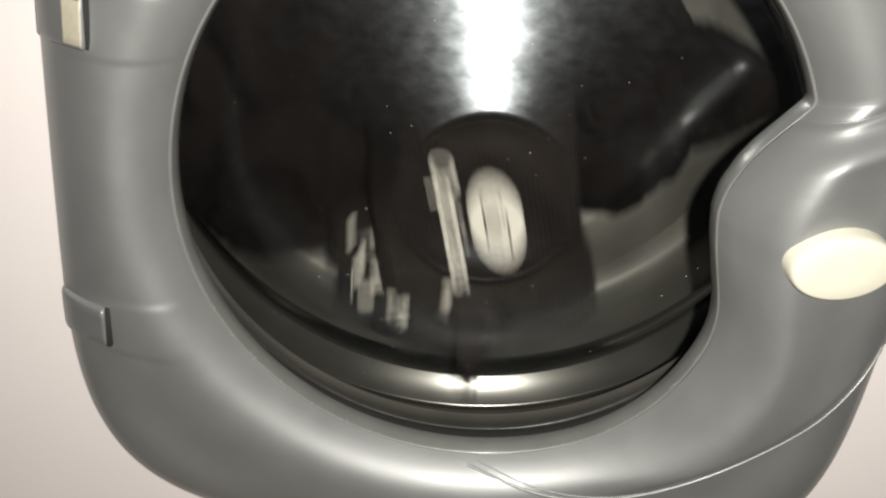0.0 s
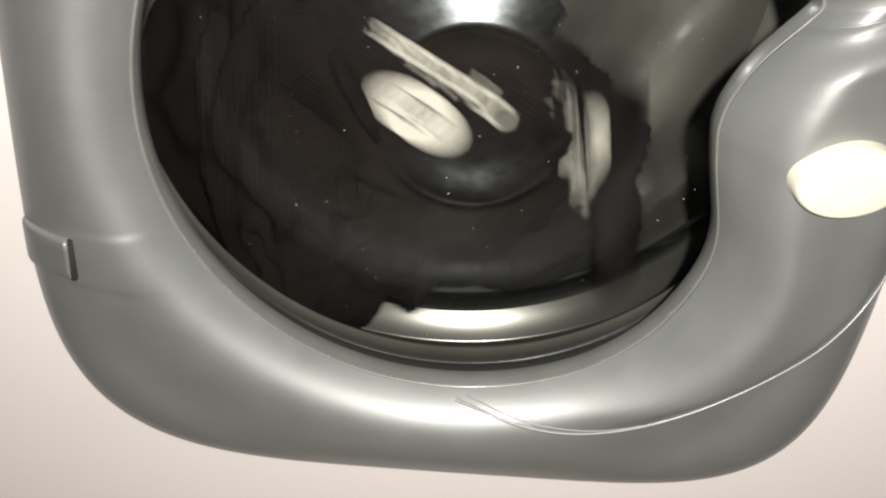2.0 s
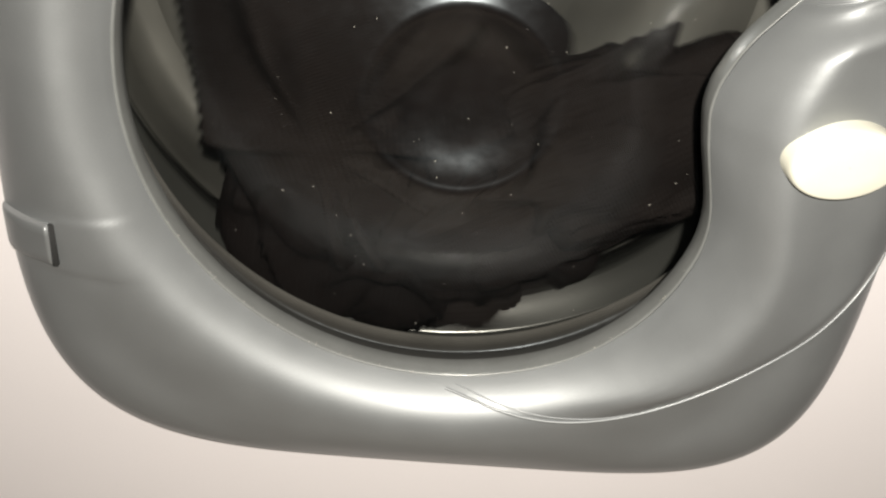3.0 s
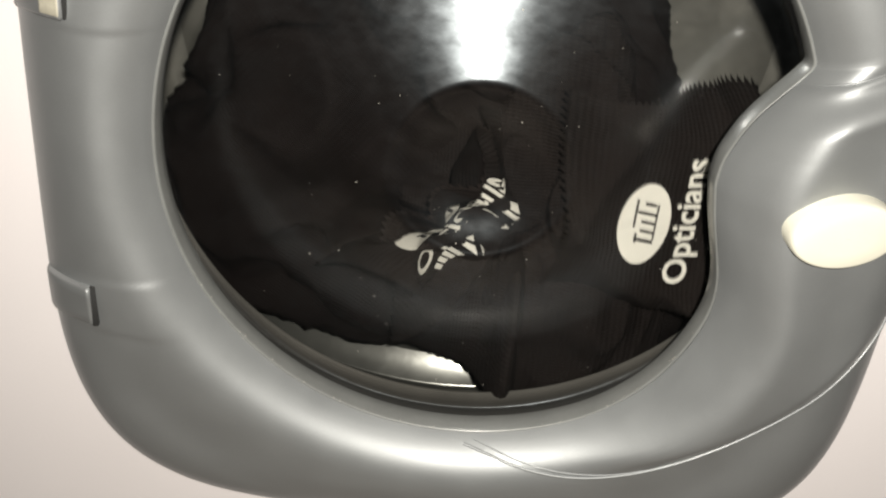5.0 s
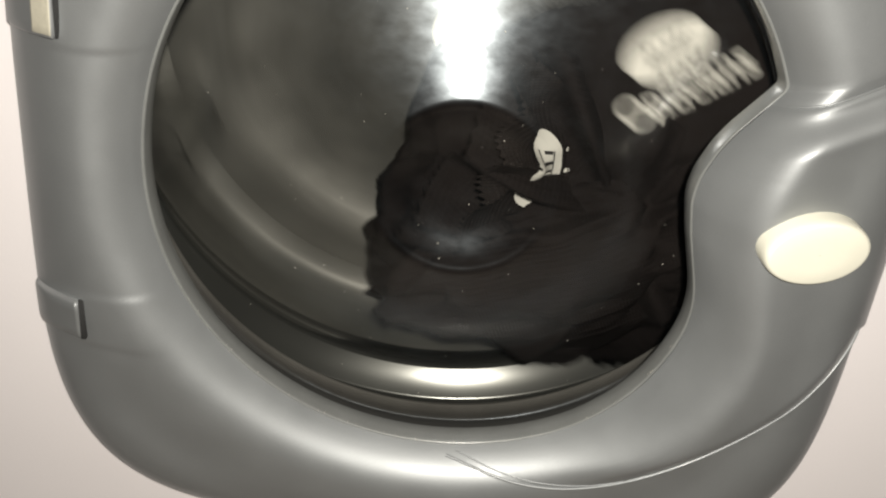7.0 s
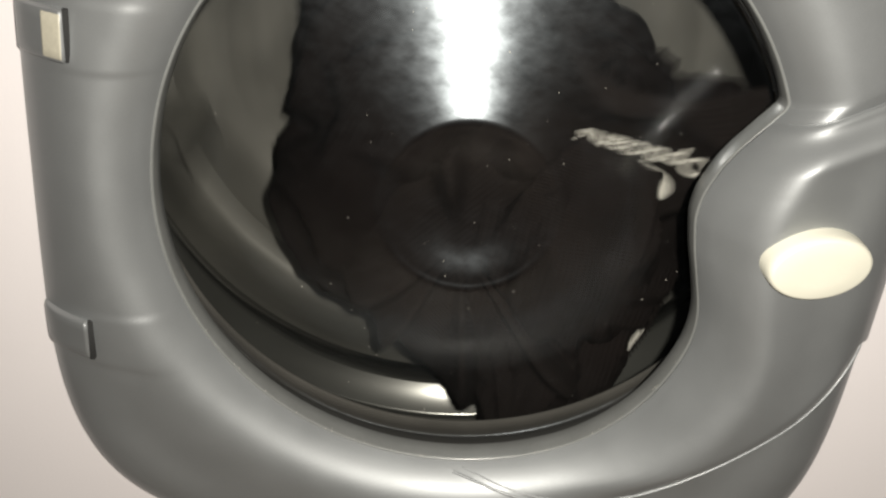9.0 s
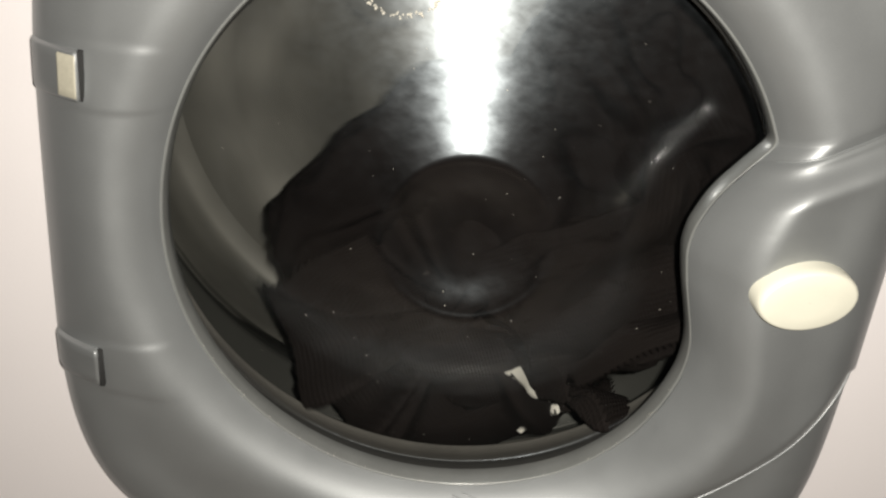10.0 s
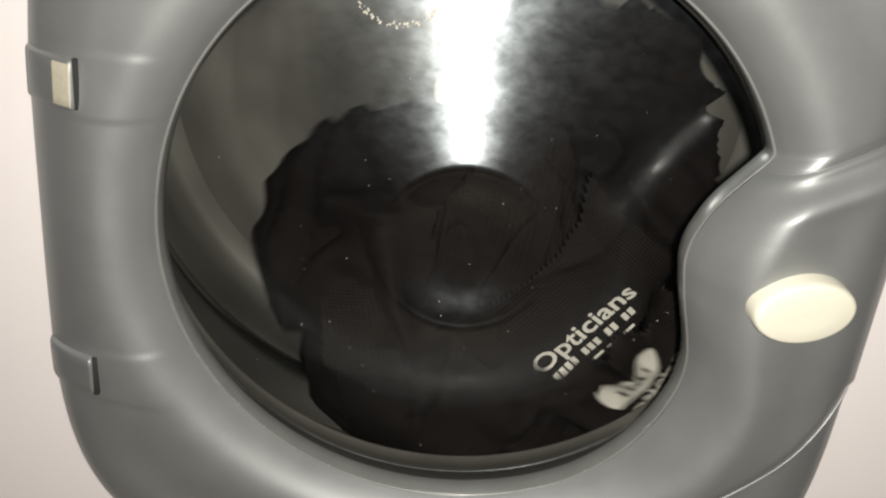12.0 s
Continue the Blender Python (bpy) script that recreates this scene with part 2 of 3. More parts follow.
def moulding():
    """Two meshes on one grid: the frame and the handle piece, which meet along the seams."""
    angles = sorted({round(k * 0.5 - 180, 3) for k in range(720)} | {SEAM_TOP, SEAM_TOP - 0.25, SEAM_TOP + 0.2, 23.4, 24.2, 24.7})
    steps = [0, 0.01, 0.02, 0.035] + [0.05 + 0.03 * k for k in range(25)] + [0.82 + 0.02 * k for k in range(8)] + [0.975, 0.985, 0.993, 0.998, 1.0]
    bms = {True: bmesh.new(), False: bmesh.new()}
    pts = []
    for deg in angles:
        a, r0, r1 = radians(deg), inner(deg), rim(deg)
        seam = (seam_radius(deg) - r0) / (r1 - r0) if -91 < deg < -14 else -1
        line = list(steps)
        if 0.002 < seam < 0.999:     # a row of the grid follows the seam
            k = min(range(1, len(steps) - 1), key=lambda i: abs(steps[i] - seam))
            line[k] = seam
        col = []
        for s in line:
            r = r0 + (r1 - r0) * s
            col.append((Vector((r * math.cos(a), -rise(deg, r), r * math.sin(a))), deg, r))
        pts.append(col)
    made = {True: {}, False: {}}
    n = len(angles)
    for i in range(n):
        j = (i + 1) % n
        for k in range(len(steps) - 1):
            quad = ((i, k), (j, k), (j, k + 1), (i, k + 1))
            deg = sum(pts[p][q][1] for p, q in quad) / 4 if j else 180
            r = sum(pts[p][q][2] for p, q in quad) / 4
            side = on_handle(deg, r) > 0
            vs = []
            for p, q in quad:
                if (p, q) not in made[side]:
                    made[side][p, q] = bms[side].verts.new(pts[p][q][0])
                vs.append(made[side][p, q])
            bms[side].faces.new(vs)
    for bm in bms.values():
        bmesh.ops.recalc_face_normals(bm, faces=bm.faces)
    return bms[False], bms[True]


door = tagged(new("washing_machine_door"), "closed silver-grey plastic porthole door with a clear domed window", "door")
door.location = (0, 0, ZC)
frame_bm, handle_bm = moulding()
part("door_frame", frame_bm, GREY, door)
handle = part("handle_cover", handle_bm, GREY, door, "smooth grey grip that reaches over the window")


def bead(points, radius, n=6):
    """A thin rounded line along points."""
    bm = bmesh.new()
    rows = []
    for i, p in enumerate(points):
        d = (points[min(i + 1, len(points) - 1)] - points[max(i - 1, 0)]).normalized()
        u = d.cross(Vector((0, 1, 0))).normalized()
        v = d.cross(u)
        rows.append([bm.verts.new(p + radius * (math.cos(2 * math.pi * k / n) * u + math.sin(2 * math.pi * k / n) * v)) for k in range(n)])
    grid_faces(bm, rows, True)
    return bm


def on_door(deg, r, lift=0.0):
    a = radians(deg)
    return Vector((r * math.cos(a), -rise(deg, r) - lift, r * math.sin(a)))


low_seam = [on_door(d, seam_radius(d) + 0.0004, 0.0003) for d in np.arange(-88, -15, 1.0)]
part("seam", bead(low_seam, 0.0008), GREY, door, "raised moulding line below the grip")
low_seam = [on_door(d, seam_radius(d) - 0.0022 * smooth((-50 - d) / 20), 0.0) for d in np.arange(-86, -52, 1.0)]
part("seam", bead(low_seam, 0.0004), GREY, door, "fine second moulding line below the grip")
top_seam = [on_door(SEAM_TOP + 0.1, r, 0.0001) for r in np.arange(0.148, rim(SEAM_TOP) - 0.003, 0.002)]
part("seam", bead(top_seam, 0.0006), GREY, door, "moulding line above the grip")

# inner lip between moulding and window, with its bead
def lip():
    bm = bmesh.new()
    rows = [[] for _ in range(8)]
    for i in range(480):
        deg = i * 0.75 - 180
        a, e = radians(deg), inner(deg)
        for row, (dr, y) in zip(rows, ((0.0008, -0.0119), (0.0004, -0.0125), (-0.0002, -0.0127), (-0.0008, -0.0121), (-0.0010, -0.0112), (-0.0014, -0.0070), (-0.0016, -0.0010), (-0.0008, 0.0005))):
            row.append(bm.verts.new(((e + dr) * math.cos(a), y, (e + dr) * math.sin(a))))
    grid_faces(bm, rows, True)
    return bm


part("inner_lip", lip(), LIP, door, "narrow grey lip round the window")


def cover_profile():
    """A cone that stands out towards the middle, with a rounded shoulder and a dished centre."""
    lo, hi, r_out, r_mid = math.tan(radians(7)), math.tan(radians(20.5)), 0.1565, 0.0475
    rows, wide = [(0.160, 0.024), (0.1585, 0.029)], r_out - r_mid
    for k in range(40):
        u = k / 39
        rows.append((r_out - wide * u, 0.0300 - wide * (u * lo + 0.5 * u * u * (hi - lo))))
    for k in range(1, 9):
        a = radians(20.5) * (1 - k / 8) - radians(20) * (k / 8)
        rows.append((rows[-1][0] - 0.0007, rows[-1][1] - 0.0007 * math.tan(a)))
    (r, y), n = rows[-1], 36
    step = (r - 0.0004) / n
    for k in range(n):               # the dish is steepest half-way in, and flat in the middle
        r -= step
        y += step * math.tan(radians(4 + 15 * math.exp(-((r - 0.030) / 0.0090) ** 2)) * smooth(r / 0.008))
        rows.append((r, y))
    return rows


window = part("window_cover", lathe(cover_profile(), 200, 0.0, -0.0085), COVER, door, "clear smeared plastic dome with a dished centre")
window.visible_shadow = False


def hinge_plate(zc, half, lift, x0, x1, wrap=True):
    """A cap that follows the moulding and wraps round its side."""
    bm = bmesh.new()
    rows = []
    zs = [zc - half, zc - half + 0.0012, zc - half * 0.5, zc, zc + half * 0.5, zc + half - 0.0012, zc + half]
    for q, z in enumerate(zs):
        row = []
        up = lift - (0.0012 if q in (0, len(zs) - 1) else 0)
        for k in range(15):
            x = x0 + (x1 - x0) * k / 14
            deg, r = math.degrees(math.atan2(z, x)), math.hypot(x, z)
            e = rim(deg)
            h = rise(deg, min(r, e - 0.0006))
            row.append(Vector((x, -h - up, z)))
        row = [Vector((x0 + 0.0001, -rise(math.degrees(math.atan2(z, x0)), math.hypot(x0, z)) + 0.003, z))] + row + ([Vector((x1 - 0.0006, -0.006, z)), Vector((x1 - 0.0006, 0.0, z))] if wrap else [row[-1] + Vector((0, 0.003, 0))])
        rows.append([bm.verts.new(v) for v in row])
    grid_faces(bm, rows)
    bm.faces.new(rows[0])
    bm.faces.new(list(reversed(rows[-1])))
    return bm


for zc, half in ((0.0708, 0.0112), (-0.0802, 0.0106)):
    hinge = part("hinge", hinge_plate(zc, half, 0.0040, -0.1796, -0.2052), GREY, door, "grey hinge cap on the door's edge")
    # no slot is cut: a near-black strip stands in for its shade
    bm = block(-0.1797, -0.1771, -rise(180, 0.18) - 0.0001, -0.015, zc - half * 1.04, zc + half * 1.04, 0.0003, 1)
    part("gap", bm, SLOT_SHADE, hinge, "dark strip for the shade in the slot beside the hinge cap")
    if zc > 0:
        # the upper cap alone has a paler, yellowish face
        bm = hinge_plate(zc, half * 0.9, 0.0047, -0.1800, -0.1892, False)
        part("hinge_face", bm, PALE_FACE, hinge, "paler, yellowish face of the hinge cap")


def push_button():
    """An oval button with a soft edge and a flat, slightly sloped face."""
    bm = bmesh.new()
    n, rows = 64, []
    for s, y in ((1.0, 0.004), (1.0, -0.003), (0.992, -0.0055), (0.97, -0.0072), (0.935, -0.0081), (0.89, -0.0084), (0.5, -0.0085), (0.2, -0.0085), (0.01, -0.0085)):
        rows.append([bm.verts.new((0.0252 * s * math.cos(2 * math.pi * i / n), y, 0.0166 * s * math.sin(2 * math.pi * i / n))) for i in range(n)])
    grid_faces(bm, rows, True)
    bmesh.ops.transform(bm, matrix=pose(0.1560, -rise(0, 0.156) - 0.0003, -0.0002, 5, -3, 9), verts=bm.verts)
    return bm


part("button", push_button(), CREAM, door, "cream oval release button")

# ---- behind the window: seal and drum ----
seal = tagged(new("door_seal"), "grey rubber seal round the drum's mouth with a fine bead", "door seal")
seal.location = (0, 0, ZC)
# darker than the collar: the shade behind the lip is put into its colour
part("dark_fold", lathe([(0.1505, -0.0008), (0.1520, 0.006), (0.1590, 0.018), (0.1660, 0.029)], 160), DULL_GREY, seal, "fold of the seal, coloured darker for the shade behind the lip")
part("collar", lathe([(0.1660, 0.029), (0.1665, 0.0305), (0.1690, 0.038), (0.1702, 0.0462), (0.1694, 0.0474), (0.1692, 0.0484), (0.1700, 0.0496), (0.1730, 0.0508), (0.182, 0.0516), (0.2, 0.052)], 160), RUBBER, seal)


def drum():
    root = tagged(new("drum"), "brushed stainless steel washing drum behind the window", "drum")
    root.location = (0, 0, ZC)
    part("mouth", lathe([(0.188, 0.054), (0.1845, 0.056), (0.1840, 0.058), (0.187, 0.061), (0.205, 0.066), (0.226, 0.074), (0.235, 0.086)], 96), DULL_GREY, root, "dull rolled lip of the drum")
    # added ridge: its flank faces the lens to throw back the torch's highlight
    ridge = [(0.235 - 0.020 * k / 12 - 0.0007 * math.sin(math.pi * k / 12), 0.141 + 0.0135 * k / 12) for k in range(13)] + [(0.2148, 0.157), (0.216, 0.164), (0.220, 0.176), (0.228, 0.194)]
    part("rolled_ridge", lathe([(0.2354, 0.139)] + ridge, 128), RIDGE_STEEL, root, "glossy ridge added to the drum to catch the torch's highlight")
    part("shell", lathe([(0.235, 0.086), (0.2352, 0.11), (0.2356, 0.138), (0.2360, 0.200)] + [(0.235 - 0.0015 * (k % 2), 0.205 + 0.01 * k) for k in range(5)] + [(0.231, 0.256), (0.222, 0.262), (0.21, 0.264)], 128), DRUM_STEEL, root)
    part("back", lathe([(0.21, 0.264), (0.17, 0.257), (0.165, 0.262), (0.09, 0.262), (0.085, 0.255), (0.03, 0.253), (0.0005, 0.252)], 96), DRUM_STEEL, root, "pressed steel back of the drum")
    part("hub_cap", lathe([(0.0205, 0.253), (0.0205, 0.2475), (0.0195, 0.2462), (0.017, 0.2456), (0.0004, 0.2452)], 48), CREAM, root, "pale round cap on the drum's axis")
    for k in range(3):
        bm = bmesh.new()
        rows = []
        for i in range(13):
            u = -1 + i / 6
            top = 0.233 - 0.05 * (1 - abs(u) ** 2.2)
            rows.append([bm.verts.new((0.038 * u, y, -top - (0.0 if 0 < q < 4 else 0.006))) for q, y in enumerate((0.172, 0.182, 0.21, 0.245, 0.256))])
        grid_faces(bm, rows)
        bmesh.ops.transform(bm, matrix=pose(0, 0, 0, 0, 120 * k, 0), verts=bm.verts)
        part("lifter", bm, DRUM_STEEL, root, "rounded steel lifter paddle")
    return root


drum_thing = drum()


# ---- laundry ----
def folds(seed, deep, size, soft=1.0, flat=0.030):
    """A sheet's shape: broad soft folds and a few sharp creases."""
    rnd = random.Random(seed)
    waves = [(rnd.uniform(0, 6.28), rnd.uniform(18, 55) / soft, rnd.uniform(0, 6.28), rnd.uniform(0.3, 1)) for _ in range(5)]
    creases = [(rnd.uniform(0, 6.28), rnd.uniform(-0.4, 0.4) * size, rnd.uniform(0.006, 0.014) * soft, rnd.uniform(0.5, 1.2)) for _ in range(5)]

    def at(u, v):
        fade = smooth((math.hypot(u, v) - flat) / 0.05)
        y = sum(w * math.sin(k * (u * math.cos(a) + v * math.sin(a)) + p) for a, k, p, w in waves) * deep * 0.35
        for a, off, wide, w in creases:
            d = (u * math.cos(a) + v * math.sin(a) - off) / wide
            y -= w * deep * 0.6 * math.exp(-abs(d) ** 1.3)
        y *= 0.12 + 0.88 * fade
        droop = 9.0 * max(0.0, math.hypot(u, v) - 0.045) ** 1.5 * (1 + 0.5 * math.sin(4 * math.atan2(v, u) + seed))
        return Vector((u * (1 - 2.0 * deep), y + droop * 0.5, v * (1 - 1.5 * deep)))
    return at


def pleats(seed, deep):
    """A sheet gathered at one point, from which soft tubes fan out."""
    rnd = random.Random(seed)
    tubes = [(rnd.uniform(-2.6, 2.6), rnd.uniform(0.07, 0.19), rnd.uniform(0.5, 1.2)) for _ in range(10)]

    def at(u, v):
        x, z = u + 0.012, v - 0.030
        far, a = math.hypot(x, z), math.atan2(x, -z)
        y = -sum(w * math.exp(-((a - c) / s) ** 2) for c, s, w in tubes) * deep * smooth(far / 0.075)
        y += 0.006 * math.sin(21 * u + 1.3) * math.cos(17 * v + 0.4)
        return Vector((u, y + 3.2 * max(0.0, math.hypot(u, v) - 0.06) ** 1.5, v))
    return at


def sheet(at, w, h, off=(0, 0), n=64, teeth=0.0014):
    """A thin cloth with pinked edges, two faces thick."""
    bm = bmesh.new()
    sides = []
    for lift in (0.0, 0.0009):
        rows = []
        for j in range(n + 1):
            row = []
            for i in range(n + 1):
                u, v = (i / n - 0.5) * w + off[0], (j / n - 0.5) * h + off[1]
                if i in (0, n):
                    u += (teeth if j % 2 else -teeth) * (1 if i else -1)
                if j in (0, n):
                    v += (teeth if i % 2 else -teeth) * (1 if j else -1)
                row.append(bm.verts.new(at(u, v) + Vector((0, lift, 0))))
            rows.append(row)
        grid_faces(bm, rows)
        sides.append(rows)
    a, b = sides
    loop = lambda g: g[0][:-1] + [r[-1] for r in g[:-1]] + g[-1][:0:-1] + [r[0] for r in g[:0:-1]]
    la, lb = loop(a), loop(b)
    for i in range(len(la)):
        j = (i + 1) % len(la)
        bm.faces.new((la[i], lb[i], lb[j], la[j]))
    return bm


def flat_oval(at, cu, cv, a, b, lift):
    bm = bmesh.new()
    rows = []
    for k in range(9):
        s = max(k / 8, 0.02)
        rows.append([bm.verts.new(at(cu + a * s * math.cos(2 * math.pi * i / 40), cv + b * s * math.sin(2 * math.pi * i / 40)) - Vector((0, lift, 0))) for i in range(40)])
    grid_faces(bm, rows, True)
    bm.faces.new(rows[0])
    return bm


def flat_bars(at, bars, lift):
    """Printed bars: each (u, v, width, height, slant)."""
    bm = bmesh.new()
    for u, v, w, h, slant in bars:
        rows = []
        for j in range(3):
            q = j / 2 - 0.5
            rows.append([bm.verts.new(at(u + (i / 4 - 0.5) * w + slant * q * h, v + q * h) - Vector((0, lift, 0))) for i in range(5)])
        grid_faces(bm, rows)
    return bm


def flat_word(at, text, u, v, height, lift):
    """Lettering laid on the cloth, centred at u, v."""
    cu = bpy.data.curves.new("word", "FONT")
    cu.body, cu.align_x, cu.align_y, cu.size, cu.resolution_u, cu.offset = text, "CENTER", "CENTER", height, 3, height * 0.018
    ob = bpy.data.objects.new("word", cu)
    scene.collection.objects.link(ob)
    me = ob.evaluated_get(bpy.context.evaluated_depsgraph_get()).to_mesh()
    bm = bmesh.new()
    bm.from_mesh(me)
    scene.collection.objects.unlink(ob)
    bpy.data.objects.remove(ob)
    bmesh.ops.triangulate(bm, faces=bm.faces)
    bmesh.ops.subdivide_edges(bm, edges=[e for e in bm.edges if e.calc_length() > height * 0.25], cuts=2)
    for p in bm.verts:
        p.co = at(u + p.co.x, v + p.co.y) - Vector((0, lift, 0))
    return bm


def lens_cloth(seed, deep, w, h, label, logo=True, word=True, bars_too=True):
    """A black pinked cleaning cloth with its white print; the print's middle is the origin."""
    at = folds(seed, deep, max(w, h), flat=0.026 if deep < 0.022 else 0.004) if deep < 0.028 else pleats(seed, deep * 0.75)
    root = tagged(new("lens_cloth"), label, "cleaning cloth", group="printed cleaning cloths")
    part("cloth", sheet(at, w, h, (0.006, 0.002)), BLACK_KNIT, root)
    if logo:
        part("oval_print", flat_oval(at, 0.0, 0.0135, 0.0245, 0.0155, 0.0007), PRINT, root, "white oval print")
        bars = [(-0.010, 0.0125, 0.0022, 0.012, 0.25), (-0.0045, 0.0115, 0.0018, 0.008, 0.25), (0.001, 0.0115, 0.0018, 0.008, 0.25), (0.0065, 0.0125, 0.0018, 0.012, 0.25),
                (0.012, 0.0115, 0.0020, 0.007, 0.25), (-0.008, 0.0175, 0.006, 0.0014, 0), (0.007, 0.0195, 0.017, 0.0014, 0), (0.001, 0.0068, 0.022, 0.0012, 0)]
        part("oval_mark", flat_bars(at, bars, 0.0011), INK, root, "dark strokes on the oval")
    if word:
        part("lettering", flat_word(at, "Opticians", 0, -0.0115, 0.0202, 0.0007), PRINT, root, "white printed word")
    if not bars_too:
        return root
    x, bars = -0.0335, []
    for count in (4, 3, 2, 2):
        for _ in range(count):
            bars.append((x, -0.0262, 0.0034, 0.0068, 0.06))
            x += 0.0048
        x += 0.0042
    part("number_bars", flat_bars(at, bars, 0.0007), PRINT, root, "white printed bars in a row")
    part("small_bars", flat_bars(at, [(-0.012, -0.036, 0.018, 0.0022, 0), (0.011, -0.036, 0.022, 0.0022, 0)], 0.0007), PRINT, root, "thin white printed bars")
    return root


def garment(seed, size, label, fold=0.30, cotton=None):
    """A crumpled black garment: a lump of many folds, with flaps and hollows."""
    bm = bmesh.new()
    bmesh.ops.create_icosphere(bm, subdivisions=6, radius=1)
    o = Vector((seed * 3.7, seed * 1.3, seed * 2.1))
    for v in bm.verts:
        p = v.co.copy()
        broad = noise.noise(p * 1.1 + o) * 0.45
        warp = Vector((noise.noise(p * 1.6 + o), noise.noise(p * 1.6 - o), noise.noise(p * 1.6 + o * 2)))
        ridge = 1 - abs(noise.noise((p + 0.6 * warp) * 1.6 + o)) * 2.2
        fine = 1 - abs(noise.noise((p + 0.4 * warp) * 3.1 - o)) * 2
        k = 1 + broad + fold * ridge + fold * 0.16 * fine
        v.co = Vector((p.x * k * size[0], p.y * k * size[1], p.z * k * size[2]))
    return tagged(part("garment", bm, cotton or BLACK_COTTON), label, "laundry", group="dark laundry")


cloth_a = lens_cloth(3, 0.020, 0.128, 0.116, "black microfibre cleaning cloth with white oval print, pinked edges", bars_too=False)
cloth_c = lens_cloth(12, 0.014, 0.12, 0.085, "black cleaning cloth folded so that its word and bars show", logo=False)
cloth_d = lens_cloth(21, 0.030, 0.18, 0.16, "large plain black cloth with deep soft folds and pinked edges", False, False, False)
cloth_d.children[0].data.materials[0] = FADED_COTTON
cloth_b = lens_cloth(8, 0.024, 0.112, 0.105, "small crumpled black cleaning cloth with white print")
garment_a = garment(1.0, (0.092, 0.055, 0.092), "large crumpled black cotton garment tumbling in the drum")
garment_b = garment(4.3, (0.080, 0.05, 0.066), "smaller crumpled black cotton garment tumbling in the drum")
garment_c = garment(7.9, (0.088, 0.030, 0.046), "faded black cotton garment lying low in the drum", cotton=FADED_COTTON)


# ---- dust on the window and the lip ----
SMEAR = (-0.043, 0.1105)


def dust():
    rnd = random.Random(5)
    bm = bmesh.new()
    prof = sorted(cover_profile())
    for k in range(150):
        a = rnd.uniform(0, 2 * math.pi)
        if k % 2:
            r = 0.145 * math.sqrt(rnd.random())
            y = float(np.interp(r, [p[0] for p in prof], [p[1] for p in prof])) - 0.0002
        else:
            a = -rnd.uniform(0.6, 2.8)
            r = 0.1497 + rnd.gauss(0, 0.0008) - bulge(math.degrees(a))
            y = -0.0123
        s = rnd.uniform(0.0001, 0.0003)
        m = Matrix.Translation((r * math.cos(a), y, r * math.sin(a) - (0.0085 if k % 2 else 0))) @ pose(0, 0, 0, 90, rnd.uniform(0, 180), rnd.uniform(0, 360)) @ Matrix.Diagonal((s * rnd.uniform(1, 2.5), s, s * 0.5, 1))
        bmesh.ops.create_icosphere(bm, subdivisions=1, radius=1, matrix=m)
    ob = tagged(part("dust", bm, DUST), "pale dust specks on the window and its lip", "dust", kind="stuff")
    ob.location = (0, 0, ZC)


dust()


def dried_smear():
    """A broken arc of pale dried drops on the upper half of the window."""
    rnd = random.Random(11)
    prof = sorted(cover_profile())
    bm = bmesh.new()
    for k in range(70):
        a = radians(rnd.uniform(195, 345))
        x, z = SMEAR[0] + 0.0195 * math.cos(a) + rnd.gauss(0, 0.0008), SMEAR[1] + 0.0125 * math.sin(a) + rnd.gauss(0, 0.0008)
        y = float(np.interp(math.hypot(x, z + 0.0085), [p[0] for p in prof], [p[1] for p in prof])) - 0.0002
        q = rnd.uniform(0.0002, 0.0007)
        bmesh.ops.create_icosphere(bm, subdivisions=1, radius=1, matrix=Matrix.Translation((x, y, z)) @ pose(0, 0, 0, 0, rnd.uniform(0, 180), 0) @ Matrix.Diagonal((q * rnd.uniform(1, 2), 0.00012, q, 1)))
    ob = tagged(part("dried_smear", bm, DUST), "pale dried drops in an arc on the window", "smear", kind="stuff")
    ob.location = (0, 0, ZC)


dried_smear()

